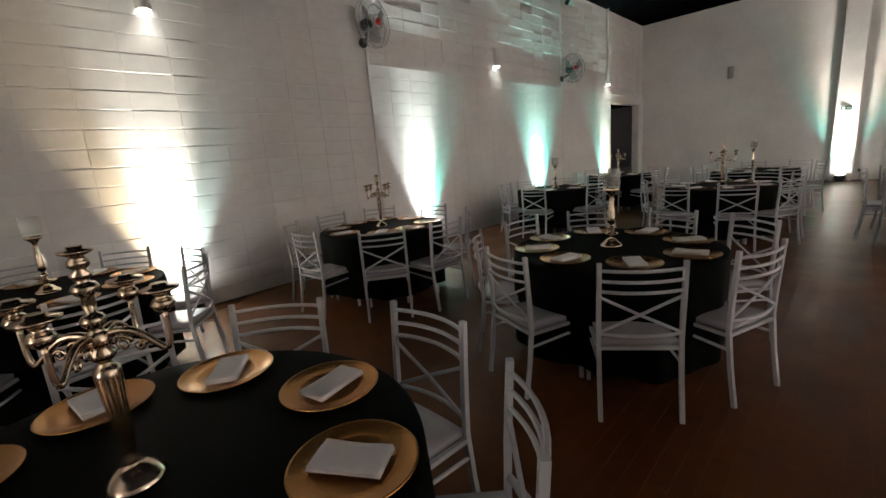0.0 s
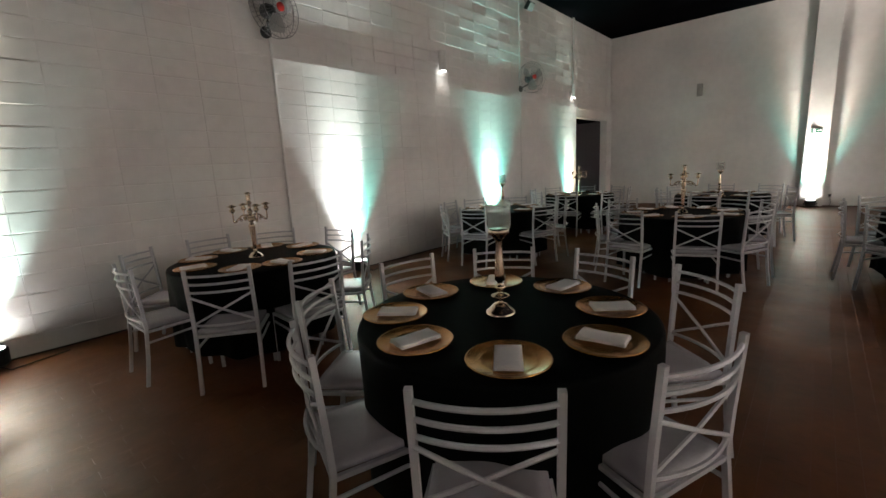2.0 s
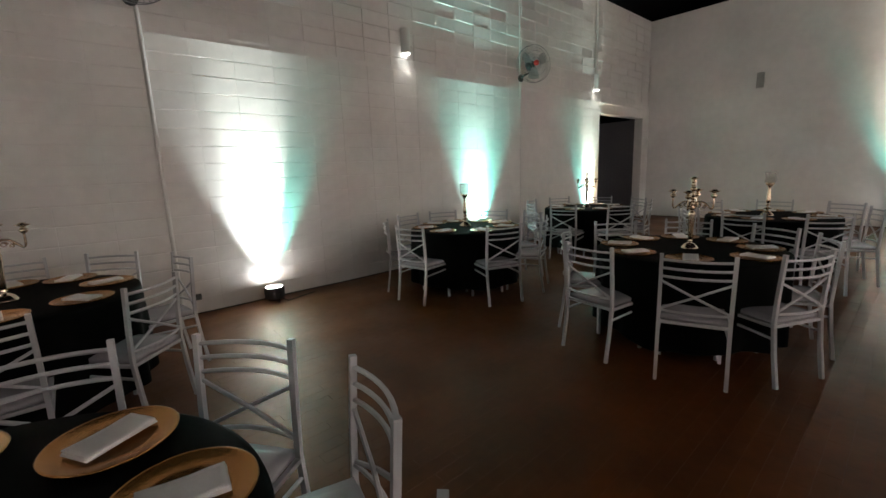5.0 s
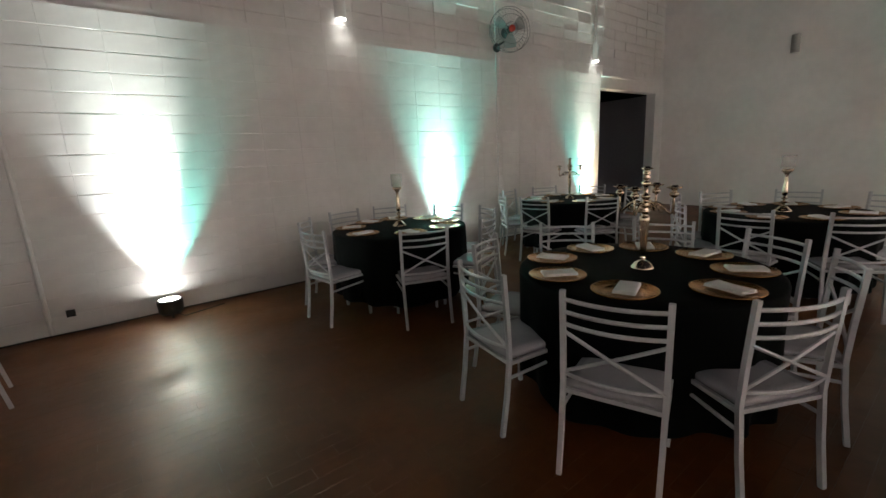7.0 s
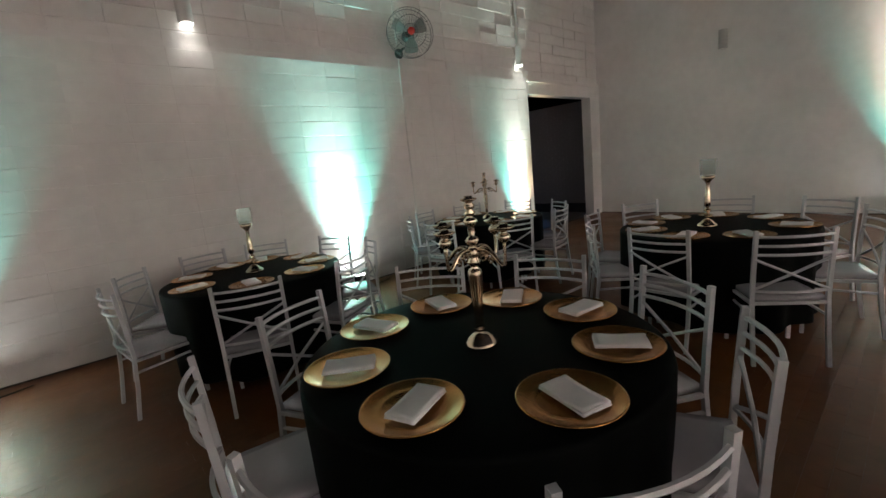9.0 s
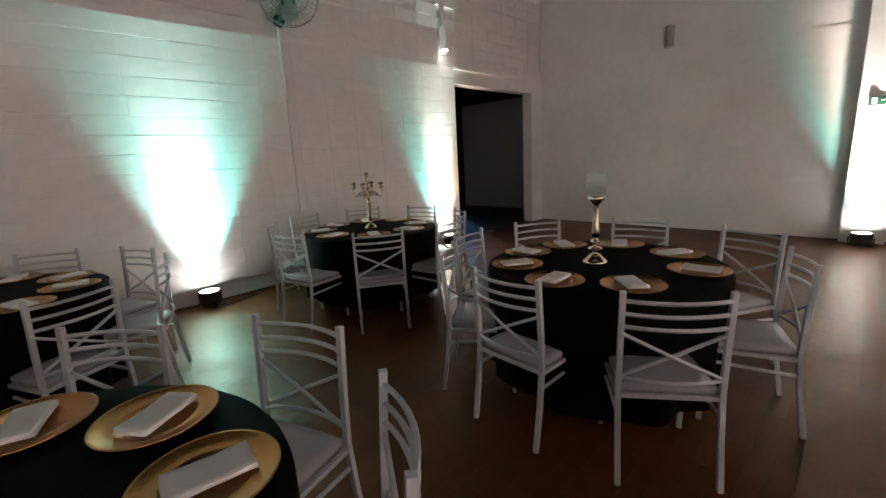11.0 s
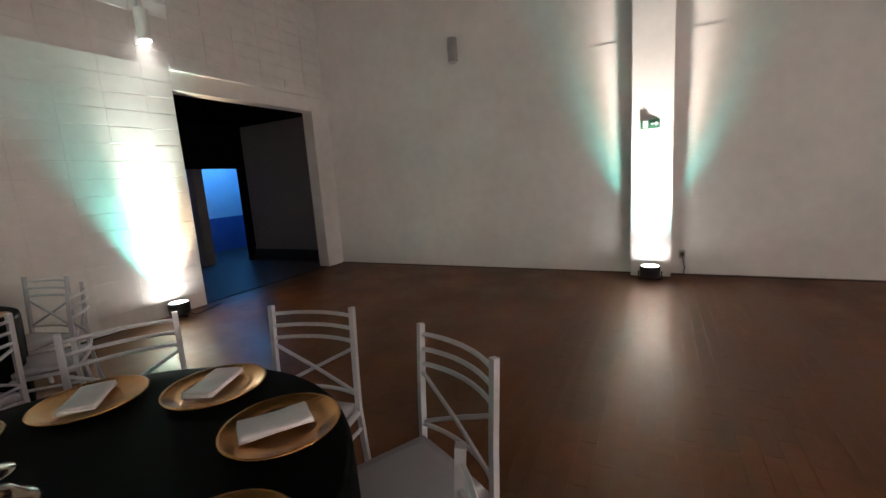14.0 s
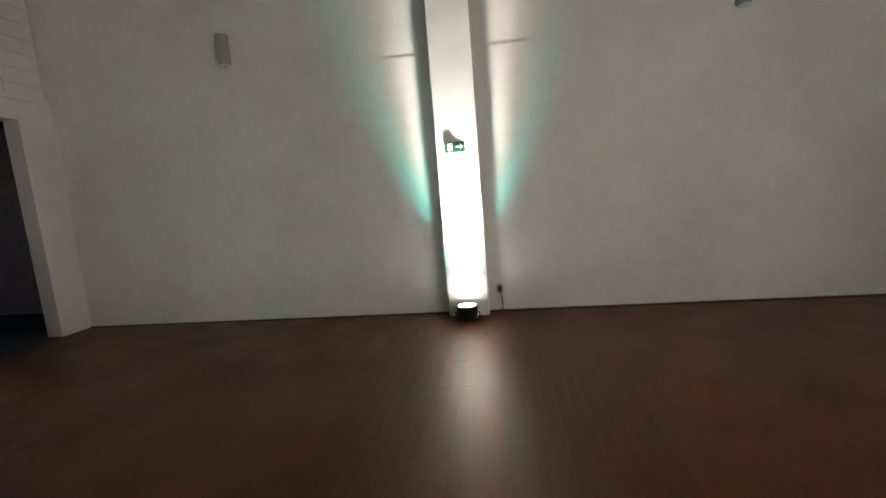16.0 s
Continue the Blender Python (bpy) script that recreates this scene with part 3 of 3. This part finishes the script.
# ---- things on the walls ----
def wall_fan(at, turn):
    e = empty("wall_fan", "round wire wall fan with black motor and red cap", "fan", "wall fans", pose(*at, 0, 0, turn))
    Rf = 0.33
    cage = bmesh.new()
    for rad, x in ((Rf, 0.02), (Rf * 0.98, -0.06), (Rf * 0.66, 0.06), (Rf * 0.3, 0.075)):
        tube([(x, rad * math.cos(q), rad * math.sin(q)) for q in [i * math.pi / 20 for i in range(40)]], 0.0045, 5, cage, closed=True)
    for k in range(36):
        q = k * math.pi / 18
        c, s = math.cos(q), math.sin(q)
        tube([(0.078, 0.06 * c, 0.06 * s), (0.06, Rf * 0.66 * c, Rf * 0.66 * s), (0.02, Rf * c, Rf * s), (-0.06, Rf * 0.98 * c, Rf * 0.98 * s), (-0.1, 0.09 * c, 0.09 * s)], 0.0018, 4, cage)
    part("wire_cage", cage, CHROME, e)
    for k in range(3):
        bl = bmesh.new()
        q0 = k * 2 * math.pi / 3 + 0.5
        rows = []
        for i in range(6):
            rad = 0.05 + 0.22 * i / 5
            half = 0.25 + 0.25 * math.sin(math.pi * (0.2 + 0.7 * i / 5))
            rows.append([bl.verts.new((0.02 * (j - 1.5), rad * math.cos(q0 + half * (j - 1.5) / 1.5), rad * math.sin(q0 + half * (j - 1.5) / 1.5))) for j in range(4)])
        for a, b in zip(rows, rows[1:]):
            for j in range(3):
                bl.faces.new((a[j], a[j + 1], b[j + 1], b[j]))
        bmesh.ops.solidify(bl, geom=bl.faces[:], thickness=0.003)
        part("blade", bl, GREY, e)
    motor = lathe([(0, -0.22), (0.06, -0.22), (0.085, -0.18), (0.085, -0.1), (0.06, -0.07), (0, -0.07)], 20)
    bmesh.ops.rotate(motor, verts=motor.verts, matrix=Matrix.Rotation(math.pi / 2, 3, "Y"))
    part("motor", motor, BLACK, e)
    cap = lathe([(0, 0.0), (0.05, 0.0), (0.05, 0.02), (0, 0.035)], 18)
    bmesh.ops.rotate(cap, verts=cap.verts, matrix=Matrix.Rotation(math.pi / 2, 3, "Y"))
    bmesh.ops.translate(cap, verts=cap.verts, vec=(0.075, 0, 0))
    part("cap", cap, RED, e, "red centre cap")
    a = pose(*at, 0, 0, turn).inverted()
    w0, w1 = a @ Vector((WALL_X + 0.01, at[1], at[2] - 0.2)), a @ Vector((WALL_X + 0.1, at[1], at[2] - 0.16))
    part("bracket", tube([w0, w1, (-0.16, 0, -0.12), (-0.15, 0, -0.02)], 0.018, 8), BLACK, e)
    part("wall_plate", tube([a @ Vector((WALL_X + 0.001, at[1], at[2] - 0.2)), a @ Vector((WALL_X + 0.025, at[1], at[2] - 0.2))], 0.07, 12), BLACK, e)
    return e


wall_fan((-3.97, 4.24, 3.47), 12)
wall_fan((-3.96, 10.32, 3.39), -25)


def sconce(x, y, z, turn, lit):
    e = empty("wall_sconce", "white half round wall sconce" + (" glowing underneath" if lit else ", unlit"), "sconce", "wall sconces", pose(x, y, z, 0, 0, turn))
    bm = bmesh.new()
    n = 12
    lo = [bm.verts.new((0.085 * math.sin(math.pi * k / n), 0.075 * math.cos(math.pi * k / n), 0.02)) for k in range(n + 1)]
    hi = [bm.verts.new((v.co.x, v.co.y, 0.36)) for v in lo]
    for k in range(n):
        bm.faces.new((lo[k], lo[k + 1], hi[k + 1], hi[k]))
    bm.faces.new((lo[0], hi[0], hi[-1], lo[-1]))
    part("body", bm, CONDUIT if lit else GREY, e)
    part("diffuser", lathe([(0, 0), (0.05, 0), (0.06, 0.018), (0, 0.019)], 16, at=(0.03, 0, 0)), SCONCE_GLOW if lit else CONDUIT, e)
    if lit:
        spot("sconce_lamp", (x + 0.1, y, z - 0.02), (x + 0.1, y, 0), 2.5, (1, 0.95, 0.88), 120, 1, 0.05)
    return e


for y in (1.47, 7.58, 13.15):
    sconce(WALL_X, y, 3.22, 0, True)
sconce(-1.74, FAR_Y, 3.14, -90, False)
sconce(3.95, FAR_Y, 3.04, -90, False)


def conduit(y, z0, z1, r=0.011):
    ob = part("conduit", tube([(WALL_X + 0.012, y, z0), (WALL_X + 0.012, y, z1)], r, 8), CONDUIT)
    return tagged(ob, "thin white electrical conduit fixed to the wall", "conduit", "wall conduits")


conduit(4.28, 0.02, 3.2, 0.02)
conduit(10.3, 0.0, CEIL)
conduit(13.15, 3.57, CEIL, 0.03)

# black tube stands in for the line of shade where wall meets floor
cable = part("wall_foot_shade_line", tube([(WALL_X + 0.02 + 0.012 * math.sin(k * 1.7), -3 + k * 0.4, 0.008) for k in range(40)], 0.008, 6), BLACK)
tagged(cable, "thin black tube drawn as the line of shade along the wall foot", "cable")

flood = empty("floodlight", "small black floodlight fixed high on the wall, off", "floodlight", "", pose(WALL_X + 0.17, 10.5, 4.95, 0, 35, 0))
part("housing", box(-0.05, 0.05, -0.11, 0.11, -0.09, 0.09, 0.01), BLACK, flood)
part("front_glass", box(0.052, 0.058, -0.095, 0.095, -0.075, 0.075), GREY, flood)
part("bracket", tube([(0, -0.12, 0), (-0.2, -0.12, 0.1), (-0.2, 0.12, 0.1), (0, 0.12, 0)], 0.008, 6), BLACK, flood)

sign = empty("exit_sign", "small dark green exit sign with white symbols on the pilaster", "sign", "", pose(COL - 0.015, FAR_Y - 0.155, 1.93, 0, 0, 4))
part("plate", box(-0.12, 0.12, -0.022, -0.016, -0.055, 0.055, 0.002), SIGN, sign)
part("symbol", box(-0.09, -0.035, -0.026, -0.023, -0.042, 0.042), SIGNWHITE, sign)
arrow = bmesh.new()
box(0.0, 0.055, -0.026, -0.023, -0.008, 0.008, bm=arrow)
v = [arrow.verts.new(p) for p in ((0.05, -0.026, -0.03), (0.085, -0.026, 0), (0.05, -0.026, 0.03), (0.05, -0.023, -0.03), (0.085, -0.023, 0), (0.05, -0.023, 0.03))]
for f in ((0, 1, 2), (5, 4, 3), (0, 3, 4, 1), (1, 4, 5, 2), (2, 5, 3, 0)):
    arrow.faces.new([v[i] for i in f])
part("arrow", arrow, SIGNWHITE, sign, "white arrow")
part("bracket", box(-0.01, 0.02, -0.0161, 0.02, -0.02, 0.02), GREY, sign)

low_socket = part("wall_socket", box(WALL_X, WALL_X + 0.012, 4.41, 4.48, 0.16, 0.23, 0.003), BLACK)
tagged(low_socket, "small black socket low on the block wall", "socket")


def scrap(x, y, turn):
    bm = bmesh.new()
    pts = [bm.verts.new(((i - 2) * 0.012, 0.012 * math.cos((i - 2) * 0.7) * sgn, 0.003 + 0.003 * (i % 2))) for sgn in (-1, 1) for i in range(5)]
    for i in range(4):
        bm.faces.new((pts[i], pts[i + 1], pts[i + 6], pts[i + 5]))
    bmesh.ops.solidify(bm, geom=bm.faces[:], thickness=0.002)
    ob = part("paper_scrap", bm, BLACK)
    ob.matrix_world = pose(x, y, 0.0005, 0, 0, turn)
    return tagged(ob, "tiny dark scrap lying on the bare floor", "scrap", "floor scraps")


scrap(0.69, 14.25, 20)
scrap(1.51, 13.5, 75)

outlet = empty("wall_socket", "small black plug and cord on the end wall", "socket", "", pose(1.34, FAR_Y, 0.27))
part("plate", box(-0.035, 0.035, -0.011, -0.001, -0.05, 0.05, 0.003), GREY, outlet)
part("plug", box(-0.022, 0.022, -0.05, -0.0111, -0.02, 0.03, 0.006), BLACK, outlet, "black plug")
part("cord", tube([(0, -0.045, -0.02), (0.012, -0.05, -0.08), (0.028, -0.03, -0.17), (0.02, -0.02, -0.262)], 0.006, 6), BLACK, outlet)
# thin dark strips along the end wall, on each side of the pilaster
structure("trim_floor_edge", box(COL + 0.24, RIGHT_X, FAR_Y - 0.05, FAR_Y, -0.002, 0.012), GROUT, "thin dark strip where floor meets end wall")
structure("trim_floor_edge_west", box(WALL_X, COL - 0.24, FAR_Y - 0.035, FAR_Y, -0.002, 0.01), GROUT, "thin dark strip where floor meets end wall")


# ---- blocks of the side wall ----
COURSE, LONG, GAP, JOINT = 0.187, 0.44, 0.005, 0.0015


def block_data(dy, dz, e=0.0035):
    """Corners and faces of one block face with eased edges; its back lies at x = 0."""
    v = []
    for x, i in ((-0.006, 0.0), (B - e, 0.0), (B, e)):
        for y, z in ((i * 0.3, i), (dy - i * 0.3, i), (dy - i * 0.3, dz - i * 0.5), (i * 0.3, dz - i * 0.5)):
            v.append((x, y, z))
    f = [(8, 9, 10, 11)]
    for a in (0, 4):
        for k in range(4):
            j = (k + 1) % 4
            f.append((a + k, a + j, a + 4 + j, a + 4 + k))
    return v, f


def block_mesh(dy, dz, e):
    v, f = block_data(dy, dz, e)
    me = bpy.data.meshes.new("block")
    me.from_pydata(v, [], f)
    me.materials.append(BLOCK)
    return me


ROUGH_GAP = 0.006
FLAT_MESH, ROUGH_MESH = block_mesh(LONG - JOINT, COURSE - GAP, 0.004), block_mesh(LONG - JOINT, COURSE - ROUGH_GAP, 0.0065)
rest_v, rest_f = [], []
rng = random.Random(11)
count = 0
for row in range(int((CEIL - 0.01) / COURSE) + 1):
    z = row * COURSE
    y = 1.176 - LONG * 14
    while y < FAR_Y - 0.02:
        rough_part = y + LONG / 2 < ROUGH_EDGE
        high = z > LEDGE - 0.6 * COURSE
        a, b = max(y, BACK_Y), min(y + LONG, FAR_Y if high else DOOR_Y0)
        if not rough_part:
            a = max(a, ROUGH_EDGE)
        y += LONG
        z0, z1 = z, min(z + COURSE, CEIL)
        if not rough_part:
            z0 = max(z, LEDGE) if high else z
            z1 = min(z + COURSE, CEIL if high else LEDGE)
        if b - a < 0.03 or z1 - z0 < 0.03:
            continue
        uneven = high or rough_part
        x = WALL_X - B - (0.045 if high and not rough_part else 0) + ((rng.uniform(-0.002, 0.011) if high and not rough_part else rng.choice((0, 0, 0, 0, 0.001, -0.0015)) + rng.uniform(-0.0006, 0.0008)) if uneven else rng.uniform(-0.0006, 0.0006))
        near = count < 300 and abs(b - a - LONG) < 1e-6 and abs(z1 - z0 - COURSE) < 1e-6 and z > 0.1 and not (high and not rough_part) and (0.2 < a < 2.4 or 4.2 < a < 6.2 or 8.2 < a < 9.9)
        if near:
            ob = part("block", ROUGH_MESH if rough_part else FLAT_MESH, BLOCK, wall_left)
            ob.location = (x, a, z)
            count += 1
        else:
            bv, bf = block_data(b - a - (GAP if uneven and not rough_part else JOINT), z1 - z0 - (ROUGH_GAP if uneven else GAP), 0.006 if uneven else 0.004)
            o = len(rest_v)
            rest_v += [(p[0] + x, p[1] + a, p[2] + z0) for p in bv]
            rest_f += [tuple(i + o for i in q) for q in bf]
me = bpy.data.meshes.new("block_courses")
me.from_pydata(rest_v, [], rest_f)
me.materials.append(BLOCK)
tagged(part("block_courses", me, BLOCK, wall_left), kind="stuff")

# small bricks of the corridor wall
bv = [(x, y, z) for y in (0.0, -0.008) for x, z in ((0, 0), (0.21, 0), (0.21, 0.068), (0, 0.068))]
bf = [(4, 5, 6, 7)] + [(k, (k + 1) % 4, 4 + (k + 1) % 4, 4 + k) for k in range(4)]
BRICK_MESH = bpy.data.meshes.new("brick")
BRICK_MESH.from_pydata(bv, [], bf)
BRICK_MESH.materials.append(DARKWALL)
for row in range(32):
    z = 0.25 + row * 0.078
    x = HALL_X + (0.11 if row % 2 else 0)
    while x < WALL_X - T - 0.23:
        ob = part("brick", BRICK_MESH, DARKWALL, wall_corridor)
        ob.location = (x, FAR_Y - 0.03 + rng.uniform(0, 0.004), z)
        x += 0.22

# parquet blocks of the hall floor, laid along the hall in staggered rows, each settled a little out of level
PW, PL = 0.092, 0.34


def plank_data(w, l, ta, tb):
    """One parquet block with eased edges, tipped by ta across and tb along."""
    v = []
    for i, z in ((0.0, -0.004), (0.0, -0.0003), (0.0003, 0.0)):
        for x, y in ((i, i), (w - i, i), (w - i, l - i), (i, l - i)):
            v.append((x, y, z + ta * (x - w / 2) + tb * (y - l / 2)))
    return v, [(8, 9, 10, 11)] + [(a + k, a + (k + 1) % 4, a + 4 + (k + 1) % 4, a + 4 + k) for a in (0, 4) for k in range(4)]


rng = random.Random(23)
PLANKS = []
for k in range(12):
    me = bpy.data.meshes.new("parquet_block")
    v, f = plank_data(PW - 0.0006, PL - 0.0006, rng.gauss(0, 0.0022), rng.gauss(0, 0.001))
    me.from_pydata(v, [], f)
    me.materials.append(FLOOR)
    PLANKS.append(me)
rest_v, rest_f = [], []
count = 0
col = 0
x = WALL_X
while x < RIGHT_X:
    w = min(PW, RIGHT_X - x)
    y = BACK_Y - (PL / 2 if col % 2 else 0) - rng.uniform(0, 0.04)
    while y < FAR_Y:
        a, b = max(y, BACK_Y), min(y + PL, FAR_Y)
        y += PL
        if b - a < 0.02:
            continue
        whole = w == PW and abs(b - a - PL) < 1e-6
        if whole and 0.2 < x < 2.2 and 12.2 < a < 15.5 and count < 300:
            ob = part("parquet_block", PLANKS[rng.randrange(12)], FLOOR, floor)
            ob.location = (x, a, 0)
            count += 1
            continue
        v, f = plank_data(w - 0.0006, b - a - 0.0006, rng.gauss(0, 0.0022), rng.gauss(0, 0.001))
        o = len(rest_v)
        rest_v += [(p[0] + x, p[1] + a, p[2]) for p in v]
        rest_f += [tuple(i + o for i in q) for q in f]
    x += PW
    col += 1
me = bpy.data.meshes.new("parquet")
me.from_pydata(rest_v, [], rest_f)
me.materials.append(FLOOR)
tagged(part("parquet", me, FLOOR, floor), kind="stuff")
